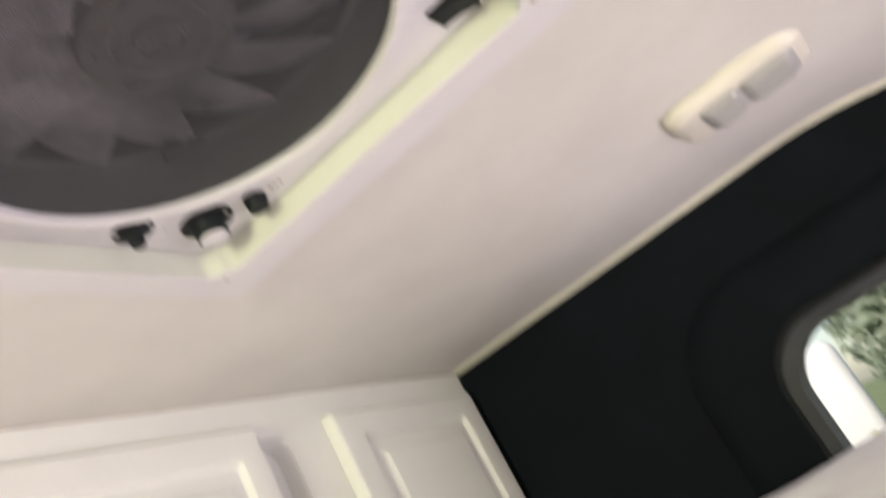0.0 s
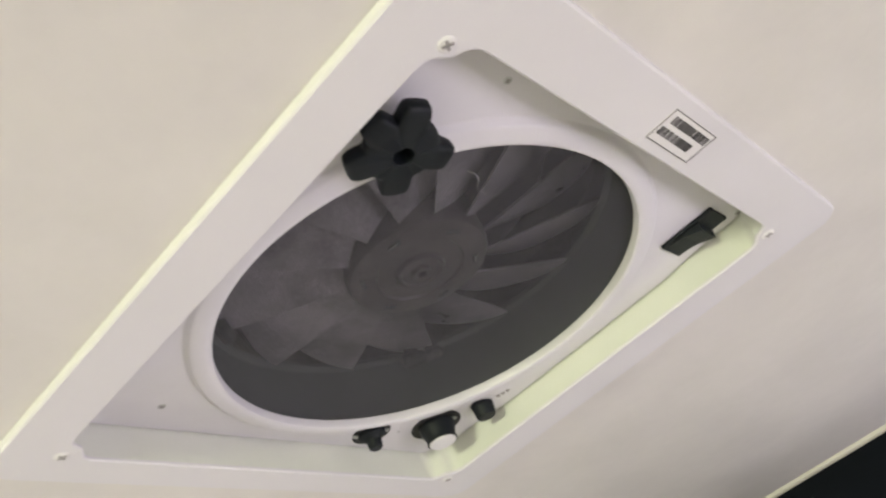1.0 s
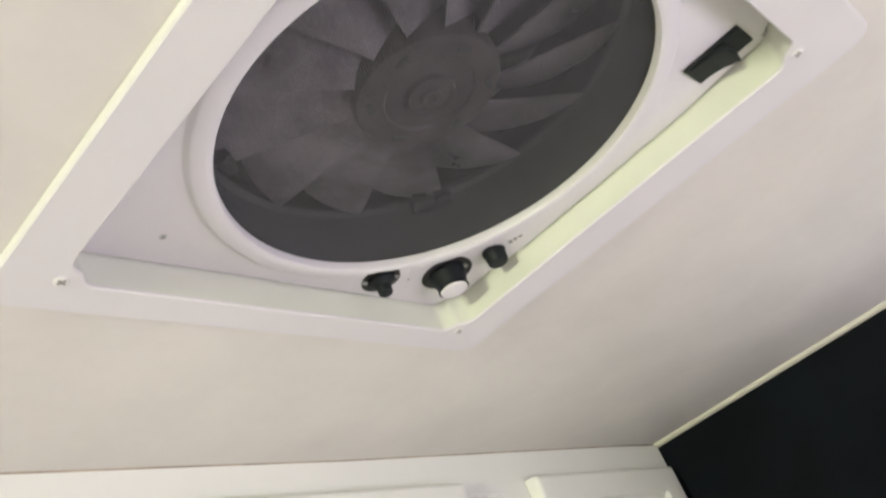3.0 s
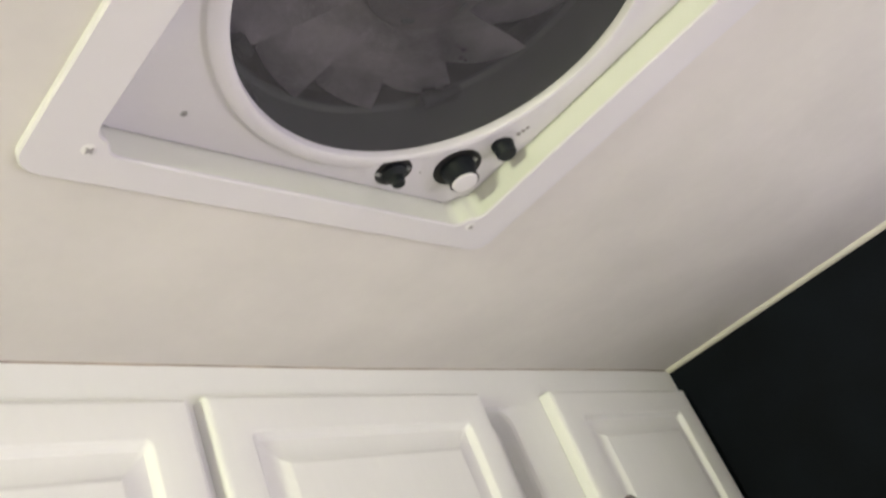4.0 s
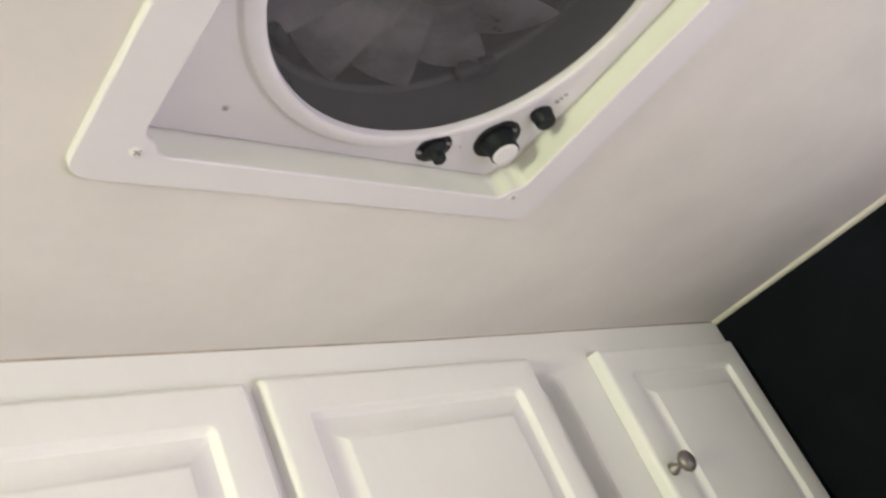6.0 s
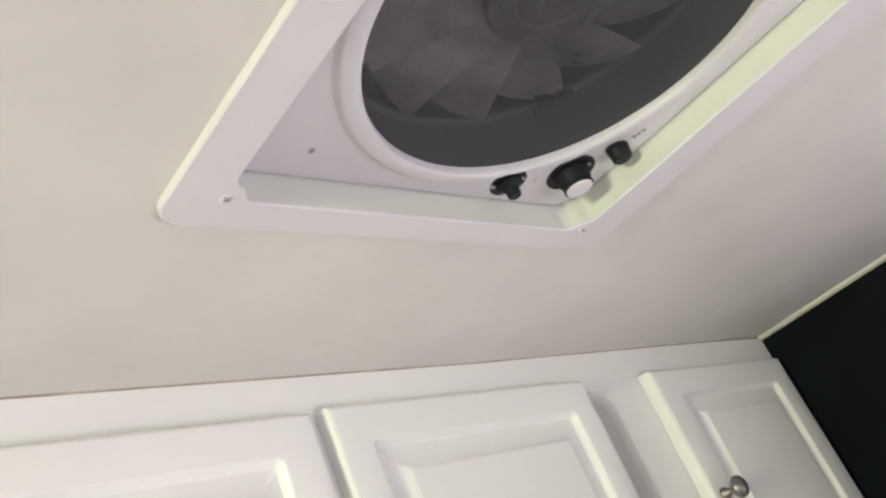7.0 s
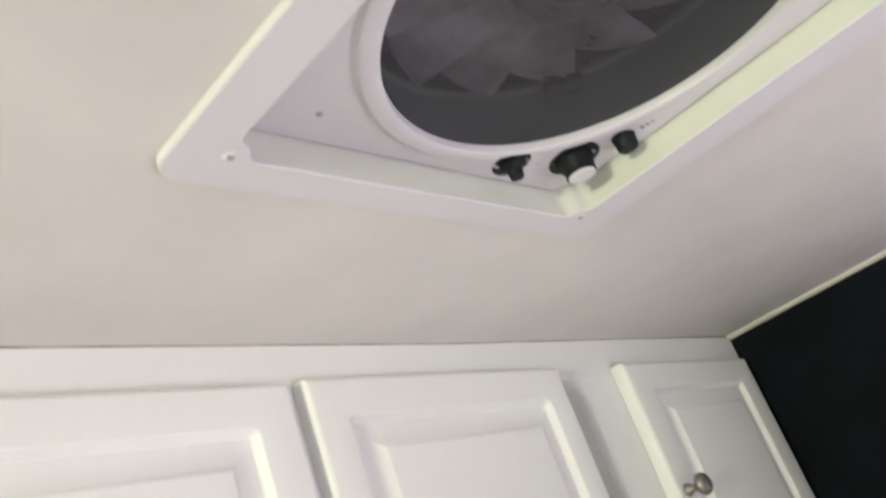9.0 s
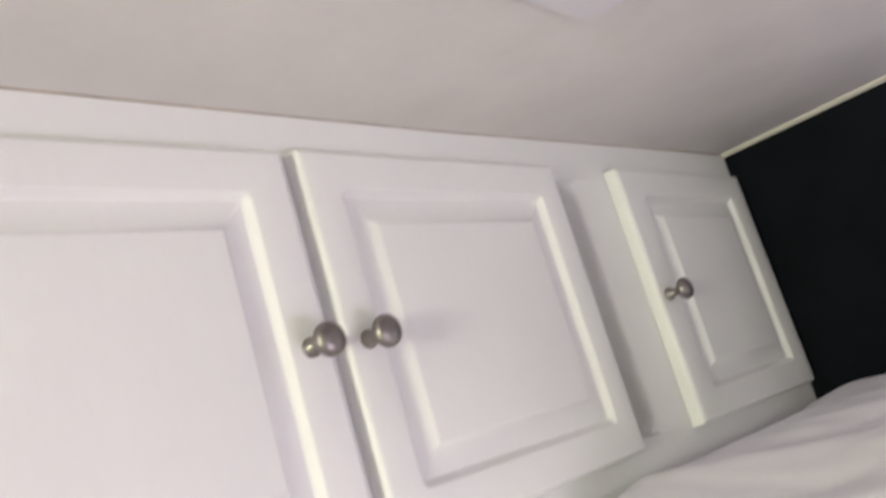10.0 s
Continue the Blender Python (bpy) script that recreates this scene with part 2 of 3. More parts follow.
def build_dark_wall():
    """Outer rectangle to rounded opening, with depth; drawn in the plane of the wall."""
    cy, cz, hy, hz = WIN
    root_m = Matrix.Translation((X_DARK, cy, cz)) @ Matrix(((0, 0, 1, 0), (1, 0, 0, 0), (0, 1, 0, 0), (0, 0, 0, 1)))
    outer = [(0.86 - cy, 2.05 - cz), (-1.46 - cy, 2.05 - cz), (-1.46 - cy, -cz), (0.86 - cy, -cz)]
    hole = rounded_rect(hy + 0.03, hz + 0.03, 0.1)
    bm = rings_mesh([(outer, 0.0), (hole, 0.0), (hole, 0.06), (outer, 0.06)], 240)
    wall = tagged(part("wall_east", moved(bm, root_m), DARK, smooth=False), "matte black lined end wall with a rounded window", "wall", kind="structure")
    pad_out, pad_in = rounded_rect(hy + 0.15, hz + 0.135, 0.16), rounded_rect(hy + 0.025, hz + 0.025, 0.1)
    pad_mid, pad_mid2 = rounded_rect(hy + 0.142, hz + 0.127, 0.155), rounded_rect(hy + 0.12, hz + 0.105, 0.14)
    bm = rings_mesh([(pad_out, 0.0), (pad_mid, -0.008), (pad_mid2, -0.012), (pad_in, -0.012), (pad_in, 0.0)], 240)
    part("padding", moved(bm, root_m), DARK, wall, "padded black surround", smooth=True)
    window = thing("window_1", root_m, "rounded fixed window in a thick black rubber frame", "window", kind="structure")
    f0, f1, f2 = rounded_rect(hy + 0.03, hz + 0.03, 0.1), rounded_rect(hy + 0.018, hz + 0.018, 0.095), rounded_rect(hy, hz, 0.085)
    bm = rings_mesh([(f0, -0.012), (f1, -0.03), (f2, -0.022), (f2, 0.05), (f0, 0.05)], 240)
    part("window_frame", bm, RUBBER, window, "thick grey-black rubber frame", smooth=True)
    pane = bmesh.new()
    vs = [pane.verts.new((x, y, 0.03)) for x, y in rounded_rect(hy + 0.004, hz + 0.004, 0.085)]
    ws = [pane.verts.new((v.co.x, v.co.y, 0.034)) for v in vs]
    pane.faces.new(vs)
    pane.faces.new(ws)
    for k in range(len(vs)):
        j = (k + 1) % len(vs)
        pane.faces.new((vs[k], vs[j], ws[j], ws[k]))
    glass = part("pane", pane, GLASS, window, "clear glass")
    glass.visible_shadow = False


build_dark_wall()


def build_bead():
    """Cream bead along the joint of ceiling and black wall."""
    bm = bmesh.new()
    rows = []
    for k in range(60):
        y = 0.449 - k * 0.03
        z = ceiling_height(y)
        rows.append([bm.verts.new((0.984 + dx, y, z + dz)) for dx, dz in ((-0.001, 0.001), (0.002, -0.004), (0.007, -0.007), (0.012, -0.007), (0.0155, -0.003), (0.0155, 0.001))])
    for a, b in zip(rows, rows[1:]):
        for i in range(5):
            bm.faces.new((a[i], a[i + 1], b[i + 1], b[i]))
    for r in (rows[0], rows[-1]):
        bm.faces.new(r)
    return tagged(part("trim", bm, BEAD, smooth=True), "cream plastic bead where ceiling meets the black wall", "trim", kind="structure")


build_bead()


# ---- overhead cabinets ----
def door_mesh(w, h, stile=0.0):
    """A raised-panel door: origin at its lower left front corner, front towards -y."""
    th = 0.02
    inset_depth = ((0.0, 0.0055), (0.0012, 0.0022), (0.0034, 0.0005), (0.0060, 0.0), (0.0390, 0.0), (0.0404, 0.0003), (0.0422, 0.0020), (0.0446, 0.0060), (0.0475, 0.0080),
                   (0.0672, 0.0074), (0.0738, 0.0022), (0.0750, 0.0012), (0.0775, 0.0010))
    radii = (0.002, 0.002, 0.002, 0.002, 0.0080, 0.0075, 0.007, 0.006, 0.004, 0.002, 0.0, 0.0, 0.0)
    bm = bmesh.new()

    def loop(inset, y, r):
        wide = stile * min(1.0, inset / 0.04)
        hx, hz = w / 2 - inset - wide, h / 2 - inset
        return [bm.verts.new((w / 2 + px, y, h / 2 + pz)) for px, pz in rounded_rect(hx, hz, max(r, 1e-5), 4)]

    loops = [loop(0.0, th, 0.002)] + [loop(i, d, r) for (i, d), r in zip(inset_depth, radii)]
    for a, b in zip(loops, loops[1:]):
        for k in range(len(a)):
            j = (k + 1) % len(a)
            bm.faces.new((a[k], a[j], b[j], b[k]))
    bm.faces.new(loops[0])
    bm.faces.new(loops[-1])
    bmesh.ops.remove_doubles(bm, verts=bm.verts[:], dist=1e-5)
    return bm


def knob_mesh():
    """A round cabinet knob on a stem; its axis runs along -y from the door's front."""
    bm = lathe([(0, 0), (0.0088, 0.0), (0.0088, 0.003), (0.0078, 0.0055), (0.0056, 0.008), (0.0046, 0.012), (0.0052, 0.0155), (0.0085, 0.0185), (0.0125, 0.0205),
                (0.0146, 0.0235), (0.0150, 0.0265), (0.0138, 0.0300), (0.0105, 0.0325), (0.0055, 0.0340), (0, 0.0344)], 32)
    return moved(bm, Matrix.Rotation(radians(90), 4, 'X'))


def build_cabinets():
    x0, x1, z0, z1 = -0.47, 0.994, 1.553, 2.0035
    cab = thing("overhead_cabinet", pose(0, 0, 0), "white painted overhead cabinet with three raised-panel doors, hung under the ceiling", "cabinet")
    y0, y1 = Y_FRONT, Y_FRONT + 0.019
    openings = ((-0.36, -0.03), (0.04, 0.375), (0.6, 0.94))
    oz0, oz1 = 1.63, 1.92
    bms = []
    for xa, xb in ((x0, 0.375), (0.6, x1)):
        bms += [box((xa, y0, z0), (xb, y1, oz0)), box((xa, y0, oz1), (xb, y1, z1))]
    edges = [x0] + [e for o in openings for e in o] + [x1]
    for a, b in zip(edges[0::2], edges[1::2]):
        if a != 0.375:
            bms.append(box((a, y0, oz0), (b, y1, oz1)))
    # broad stile with a scooped round-ended finger recess beside the second door
    cx, cz = 0.4385, 1.7715
    rim = [(0.6 - cx, z1 - cz), (0.375 - cx, z1 - cz), (0.375 - cx, z0 - cz), (0.6 - cx, z0 - cz)]
    slot = []
    for right, depth, half in ((0.5500, 0.0, 0.1712), (0.5270, 0.0013, 0.1704), (0.5030, 0.0044, 0.1690), (0.4970, 0.0066, 0.1680), (0.4940, 0.0105, 0.1672), (0.4925, 0.0160, 0.1668), (0.4915, 0.0330, 0.1662)):
        slot.append((rounded_rect((right - 0.384) / 2, half, 0.024, 8, ((right + 0.384) / 2 - cx, 0)), y0 + depth))
    bm = rings_mesh([(rim, y1 + 0.014), (rim, y0)] + slot, 360, close=False)
    bms.append(moved(bm, Matrix(((1, 0, 0, cx), (0, 0, 1, 0), (0, 1, 0, cz), (0, 0, 0, 1)))))
    bms.append(box((0.376, y0 + 0.033, 1.6), (0.599, y1 + 0.018, 1.945)))
    frame_bm = join(*bms)
    bmesh.ops.remove_doubles(frame_bm, verts=frame_bm.verts[:], dist=1e-5)
    part("face_frame", frame_bm, PAINT, cab)
    part("bottom_panel", box((x0, y1, z0 + 0.012), (x1, 0.8, z0 + 0.024)), PAINT, cab)
    part("side_panel", box((x0, y1, z0 + 0.024), (x0 + 0.012, 0.8, z1)), PAINT, cab)
    part("side_panel", box((x1 - 0.012, y1, z0 + 0.024), (x1, 0.8, z1)), PAINT, cab)
    for left, right, base, knob_x, stile in ((-0.398, -0.0005, 1.5855, -0.0245, 0.004), (0.0165, 0.418, 1.5890, 0.0400, 0.001), (0.5700, 0.9695, 1.5915, 0.5915, 0.014)):
        door = part("door", door_mesh(right - left, 0.364, stile), PAINT, cab, smooth=True)
        door.location = (left, Y_FRONT - 0.0205, base)
        knob = part("knob", knob_mesh(), NICKEL, door, "round brushed nickel knob", smooth=True)
        knob.location = (knob_x - left, 0.0, 1.7675 - base)


build_cabinets()


def build_joint():
    """A thin brown strip that draws the shaded gap along the top of the cabinets."""
    bm = bmesh.new()
    rows = []
    for k in range(50):
        x = -0.47 + k * 1.454 / 49
        z = H - sag(x, Y_FRONT)
        w = 0.0014 + 0.0006 * noise.noise((x * 7, 0.0, 1.0))
        rows.append([bm.verts.new((x, Y_FRONT + dy, z + dz)) for dy, dz in ((0.001, 0.002), (-0.0012, 0.001), (-0.0014, -w * 0.6), (0.0, -w), (0.001, -w))])
    for a, b in zip(rows, rows[1:]):
        for i in range(4):
            bm.faces.new((a[i], a[i + 1], b[i + 1], b[i]))
    for r in (rows[0], rows[-1]):
        bm.faces.new(r)
    return tagged(part("trim", bm, JOINT), "thin brown strip standing in for the shaded gap between ceiling and cabinet", "trim", kind="structure")


build_joint()


# ---- roof vent ----
OPEN, TRIM_H = 0.1925, 0.2345


def opening_outline():
    """The trim's square opening, with a screw boss bulging into each corner."""
    corner = [(0.0, -0.025), (-0.0008, -0.0205), (-0.0030, -0.0170)]
    corner += [(-0.003 + 0.0120 * math.cos(radians(a)), -0.003 + 0.0120 * math.sin(radians(a))) for a in range(258, 191, -8)]
    corner += [(-0.0170, -0.0030), (-0.0205, -0.0008), (-0.025, 0.0)]
    pts = []
    for q in range(4):
        a = radians(90 * q)
        for u, v in corner:
            x, y = OPEN + u, OPEN + v
            pts.append((x * math.cos(a) - y * math.sin(a), x * math.sin(a) + y * math.cos(a)))
    return pts


def scaled(outline, d):
    return [(x + math.copysign(d, x), y + math.copysign(d, y)) for x, y in outline]


def cross_screw(center, z, r, material, parent, slot=True, label=""):
    """A round-headed cross-slot screw, seen from below."""
    bm = lathe([(r, z + 0.001), (r, z - r * 0.03), (r * 0.9, z - r * 0.1), (r * 0.55, z - r * 0.16), (0, z - r * 0.18)], 20, center)
    screw = part("screw", bm, material, parent, label, smooth=True)
    if slot:
        t = r * 0.16
        zz = z - r * 0.2
        bm = join(box((center[0] - r * 0.62, center[1] - t, zz - 0.0001), (center[0] + r * 0.62, center[1] + t, zz + 0.0006)),
                  box((center[0] - t, center[1] - r * 0.62, zz - 0.0002), (center[0] + t, center[1] + r * 0.62, zz + 0.0005)))
        moved(bm, Matrix.Translation((*center, 0)) @ Matrix.Rotation(radians(33), 4, 'Z') @ Matrix.Translation((-center[0], -center[1], 0)))
        part("slot", bm, FAINT, screw)
    return screw


def blade_mesh(k, count):
    """One broad fan blade: a long low leading edge at the rim, rising behind it."""
    bm = bmesh.new()
    rows = []
    for i in range(11):
        u = i / 10
        r = 0.050 + 0.112 * u
        chord = radians(37 - 3 * u - 15 * max(0.0, (u - 0.55) / 0.45) ** 2)
        low = 2.0660 + 0.0150 * u
        rise = 0.023
        row = []
        for j in range(9):
            s = j / 8
            a = radians(-16) + 2 * math.pi * k / count + chord * s + radians(7) * (1 - u) ** 2
            rr = r - 0.010 * u * s
            z = low + rise * s * chord / radians(34) - 0.002 * math.sin(math.pi * s)
            row.append((rr * math.cos(a), rr * math.sin(a), z))
        rows.append(row)
    lo = [[bm.verts.new(p) for p in row] for row in rows]
    hi = [[bm.verts.new((x, y, z + 0.0020)) for x, y, z in row] for row in rows]
    for g in (lo, hi):
        for a, b in zip(g, g[1:]):
            for j in range(8):
                bm.faces.new((a[j], a[j + 1], b[j + 1], b[j]))
    rim = [(i, 0) for i in range(11)] + [(10, j) for j in range(1, 9)] + [(i, 8) for i in range(9, -1, -1)] + [(0, j) for j in range(7, 0, -1)]
    for (a, b), (c, d) in zip(rim, rim[1:] + rim[:1]):
        bm.faces.new((lo[a][b], lo[c][d], hi[c][d], hi[a][b]))
    return bm


def screen_mesh(radius, z, pitch, width):
    """Woven insect screen: flat wires both ways."""
    verts, faces = [], []
    n = int(radius / pitch)
    for axis in (0, 1):
        for k in range(-n, n + 1):
            u = k * pitch
            half = math.sqrt(max(0.0, radius * radius - u * u))
            zz = z + 0.0002 * axis
            quad = [(u - width / 2, -half), (u + width / 2, -half), (u + width / 2, half), (u - width / 2, half)]
            b = len(verts)
            c, s = math.cos(radians(38)), math.sin(radians(38))
            for x, y in quad:
                if axis:
                    x, y = y, x
                verts.append((c * x - s * y, s * x + c * y, zz))
            faces.append((b, b + 1, b + 2, b + 3))
    me = bpy.data.meshes.new("insect_screen")
    me.from_pydata(verts, [], faces)
    return me


def build_vent():
    vent = thing("roof_vent_fan", pose(0, 0, 0), "white square roof vent fan with dark screen and black knobs", "vent fan")
    inner = opening_outline()
    outer = rounded_rect(TRIM_H, TRIM_H - 0.005, 0.02, center=(0.0035, -0.0065))
    outer_in = rounded_rect(TRIM_H - 0.0015, TRIM_H - 0.0065, 0.0185, center=(0.0035, -0.0065))
    bm = rings_mesh([(outer, H), (outer, 2.0012), (outer_in, 2.0), (scaled(inner, 0.001), 2.0), (inner, 2.001), (scaled(inner, 0.0003), 2.003), (scaled(inner, 0.0045), 2.003), (scaled(inner, 0.0045), H)], 720)
    part("trim_ring", bm, TRIM, vent, "white plastic trim ring with rounded corners", smooth=True)
    bm = rings_mesh([(scaled(inner, 0.0005), 2.0028), (scaled(inner, 0.0037), 2.0326), (scaled(inner, 0.0067), 2.0326), (scaled(inner, 0.0040), 2.0028)], 720)
    part("liner", bm, LINER, vent, "white plastic side walls of the recess, tinted for the yellow-green light on them", smooth=True)
    # moulded face with the raised ring round the fan
    plate = scaled(inner, 0.0022)
    # added sheet whose near-black draws the shaded line round the face
    part("housing", rings_mesh([(rounded_rect(0.21, 0.21, 0.004), 2.0375), (0.182, 2.0375), (0.182, 2.039), (rounded_rect(0.21, 0.21, 0.004), 2.039)], 180), HOLE, vent, "added sheet above the face, near-black for the shaded gap")
    def dented(r):
        """The ring's outer edge, cut back round the thermostat's recess."""
        pts = []
        for k in range(360):
            a = math.radians(k)
            near = max(0.0, 1 - (abs(k - 63.6) / 8.0) ** 2) ** 0.5
            s = r - near * (r - 0.1700 - 0.2 * (r - 0.18))
            pts.append((s * math.cos(a), s * math.sin(a)))
        return pts

    step = [(0.1812, 2.0306), (0.1796, 2.0298), (0.1778, 2.0265), (0.1756, 2.0249), (0.1680, 2.0236)]
    slope = [(0.1895, 2.0266), (0.1850, 2.0263), (0.1800, 2.0256), (0.1740, 2.0246), (0.1680, 2.0236)]

    def softness(k):
        """One along the side wall by the controls, where the ring runs out level into the face."""
        a = (k + 180) % 360 - 180
        f = min(1.0, max(0.0, (a + 38) / 14 if a < 0 else (37 - a) / 14))
        return f * f * (3 - 2 * f)

    def ring_edge(i):
        """The ring's edge as (radius, height) by degrees."""
        cut, pts = dented(step[i][0]), []
        for k in range(360):
            f = softness(k)
            pts.append((math.hypot(*cut[k]) * (1 - f) + slope[i][0] * f, step[i][1] * (1 - f) + slope[i][1] * f))
        return pts

    def rim_edge(outline, z):
        return [(reach(outline, radians(k)), z - 0.0040 * softness(k)) for k in range(360)]

    edges = [rim_edge(scaled(inner, 0.0010), 2.0306)] + [ring_edge(i) for i in range(5)]
    levels = [(plate, 2.0335), (plate, 2.0312)] + edges + [(0.1645, 2.0234), (0.1628, 2.0242), (0.1620, 2.0262), (0.1618, 2.0312), (0.1685, 2.0335)]
    bm, rows, n = bmesh.new(), [], 720
    for level in levels:
        row = []
        for k in range(n):
            a = 2 * math.pi * (k + 0.5) / n
            if isinstance(level, list):
                (r0, z0), (r1, z1) = level[k // 2], level[(k // 2 + 1) % 360]
                f = (k % 2 + 0.5) / 2
                s, z = reach(scaled(inner, 0.0010), a) if level is edges[0] else r0 + (r1 - r0) * f, z0 + (z1 - z0) * f
            else:
                s, z = level[0] if isinstance(level[0], float) else reach(level[0], a), level[1]
            row.append(bm.verts.new((s * math.cos(a), s * math.sin(a), z)))
        rows.append(row)
    for a, b in zip(rows, rows[1:] + rows[:1]):
        for k in range(n):
            bm.faces.new((a[k], a[(k + 1) % n], b[(k + 1) % n], b[k]))
    part("face_plate", bm, FACE, vent, "moulded white face with a raised ring", smooth=True)
    part("shroud", rings_mesh([(0.1700, 2.0338), (0.1725, 2.086), (0.1690, 2.0885), (0.1690, 2.0915), (0.1715, 2.093), (0.1715, 2.0955), (0.18, 2.0955), (0.18, 2.0338)], 180), SHROUD, vent, "glossy dark grey inner shroud", smooth=True)
    part("shroud_lip", rings_mesh([(0.1692, 2.0878), (0.1675, 2.0884), (0.1670, 2.0897), (0.1680, 2.0912), (0.1692, 2.0914)], 180, close=False), SHROUD, vent, "thin rim round the blades", smooth=True)
    part("lid", lathe([(0, 2.1240), (0.1, 2.1238), (0.126, 2.1225), (0.130, 2.1255), (0.130, 2.131), (0.1, 2.153), (0, 2.155)], 64), LID, vent, "closed smoke-grey lid", smooth=True)
    # shade beside the lid is put into this ring's colour
    part("cavity", rings_mesh([(0.185, 2.0957), (0.185, 2.127), (0.1305, 2.127), (0.1305, 2.131), (0.2, 2.131), (0.2, 2.0957)], 90), HOLE, vent, "upper housing, near-black for the shade round the lid")
    screen = new("insect_screen", screen_mesh(0.1635, 2.0318, 0.0018, 0.00044))
    screen.data.materials.append(SCREEN)
    screen.parent = vent
    tagged(screen, "fine dark insect screen", kind="stuff")
    # fan
    hub = part("fan_hub", lathe([(0, 2.0605), (0.0032, 2.0605), (0.0042, 2.0572), (0.0075, 2.0565), (0.0082, 2.0600), (0.0150, 2.0602), (0.0165, 2.0580), (0.0185, 2.0580), (0.0200, 2.0620),
                                 (0.034, 2.0622), (0.0355, 2.0605), (0.050, 2.0608), (0.0545, 2.0625), (0.057, 2.0665), (0.057, 2.098), (0, 2.098)], 64), HUB, vent, "dark round fan hub with a ringed boss", smooth=True)
    for k in range(6):
        a = radians(60 * k + 20)
        part("clip", moved(box((-0.0055, -0.0020, 2.0590), (0.0055, 0.0020, 2.0625), 0.0008), Matrix.Translation((0.045 * math.cos(a), 0.045 * math.sin(a), 0)) @ Matrix.Rotation(a + 1.3, 4, 'Z')), SHROUD, hub, "small dark clip")
    count = 13
    for k in range(count):
        part("fan_blade", blade_mesh(k, count), BLADE, vent, smooth=True)
    # a loose pale wire and two dark lugs at the rim
    wire = bpy.data.curves.new("wire", 'CURVE')
    wire.dimensions, wire.bevel_depth, wire.bevel_resolution = '3D', 0.0007, 2
    line = wire.splines.new('BEZIER')
    places = ((-0.047, -0.096, 2.0590), (-0.039, -0.097, 2.0570), (-0.028, -0.088, 2.0580), (-0.014, -0.085, 2.0600))
    line.bezier_points.add(len(places) - 1)
    for p, co in zip(line.bezier_points, places):
        p.co, p.handle_left_type, p.handle_right_type = co, 'AUTO', 'AUTO'
    wire.materials.append(LENS)
    strand = new("wire", wire)
    strand.parent = vent
    tagged(strand, "thin pale loose wire")
    for angle, size in ((47, 1.0), (40, 0.75), (126, 0.9)):
        bm = lathe([(0, -0.011), (0.0050, -0.0108), (0.0068, -0.009), (0.0072, 0.0), (0.0068, 0.009), (0.0050, 0.0108), (0, 0.011)], 20)
        a = radians(angle)
        moved(bm, Matrix.Translation((0.1535 * math.cos(a), 0.1535 * math.sin(a), 2.0735)) @ Matrix.Rotation(a, 4, 'Z') @ Matrix.Rotation(radians(90), 4, 'X') @ Matrix.Scale(size, 4))
        foot = box((0.150, -0.006, 2.078), (0.1735, 0.006, 2.0865), 0.001)
        moved(foot, Matrix.Rotation(a, 4, 'Z'))
        part("lug", join(bm, foot), RUBBER, vent, "dark rounded lug on the rim", smooth=True)
    # corner screws and face screws
    for x, y in ((-0.1895, -0.186), (-0.191, 0.190), (0.190, 0.189), (0.188, -0.189)):
        cross_screw((x, y), 2.0, 0.0052, SCREWWHITE, vent, label="white-painted cross-slot screw")
    for x, y in ((-0.127, 0.166), (-0.111, -0.175), (0.187, -0.180)):
        cross_screw((x, y), 2.0306, 0.0030, STEEL, vent, label="small zinc screw")
    # warning sticker with unreadable lines
    sticker = part("sticker", box((-0.0245, -0.2260, 1.9996), (0.0285, -0.2005, 2.0004)), LABEL, vent, "small white warning sticker with two lines of print")
    for x0, y0, x1, y1 in ((-0.0240, -0.2255, 0.0280, -0.2249), (-0.0240, -0.2016, 0.0280, -0.2010), (-0.0240, -0.2249, -0.0234, -0.2016), (0.0274, -0.2249, 0.0280, -0.2016)):
        part("border", box((x0, y0, 1.9994), (x1, y1, 1.9997)), INK, sticker)
    rng = random.Random(4)
    for row_y, a, b in ((-0.2190, -0.018, 0.0245), (-0.2095, -0.0205, 0.018)):
        x = a
        while x < b:
            w = rng.choice((0.0006, 0.0009, 0.0012))
            part("print_bar", box((x, row_y - 0.0030, 1.9993), (x + w, row_y + 0.0030, 1.9997)), INK, sticker)
            x += w + rng.choice((0.0005, 0.0006, 0.0007, 0.0014))
    # lift knob: five rounded lobes on a hub
    bm = bmesh.new()
    n = 240
    levels = ((2.0195, 0.0150), (2.0172, 0.0065), (2.0158, 0.0022), (2.0140, 0.0005), (2.0120, 0.0), (2.0085, 0.0), (2.0068, 0.0006), (2.0056, 0.0018), (2.0049, 0.0038), (2.0044, 0.0080))
    rows = []
    for z, k in levels:
        row = []
        for i in range(n):
            a = 2 * math.pi * i / n
            r = 0.0222
            for tip, length, flat in ((-16, 0.0325, 11), (56, 0.0340, 10), (126, 0.0320, 11), (194, 0.0305, 11), (246, 0.0325, 10)):
                off = abs((math.degrees(a) - tip + 180) % 360 - 180)
                fall = min(1.0, max(0.0, (off - flat) / 17.0))
                r = max(r, 0.0222 + (length - 0.0222) * (1 - fall * fall * (3 - 2 * fall)))
            r = max(0.0085, r - k)
            row.append(bm.verts.new((r * math.cos(a), r * math.sin(a), z)))
        rows.append(row)
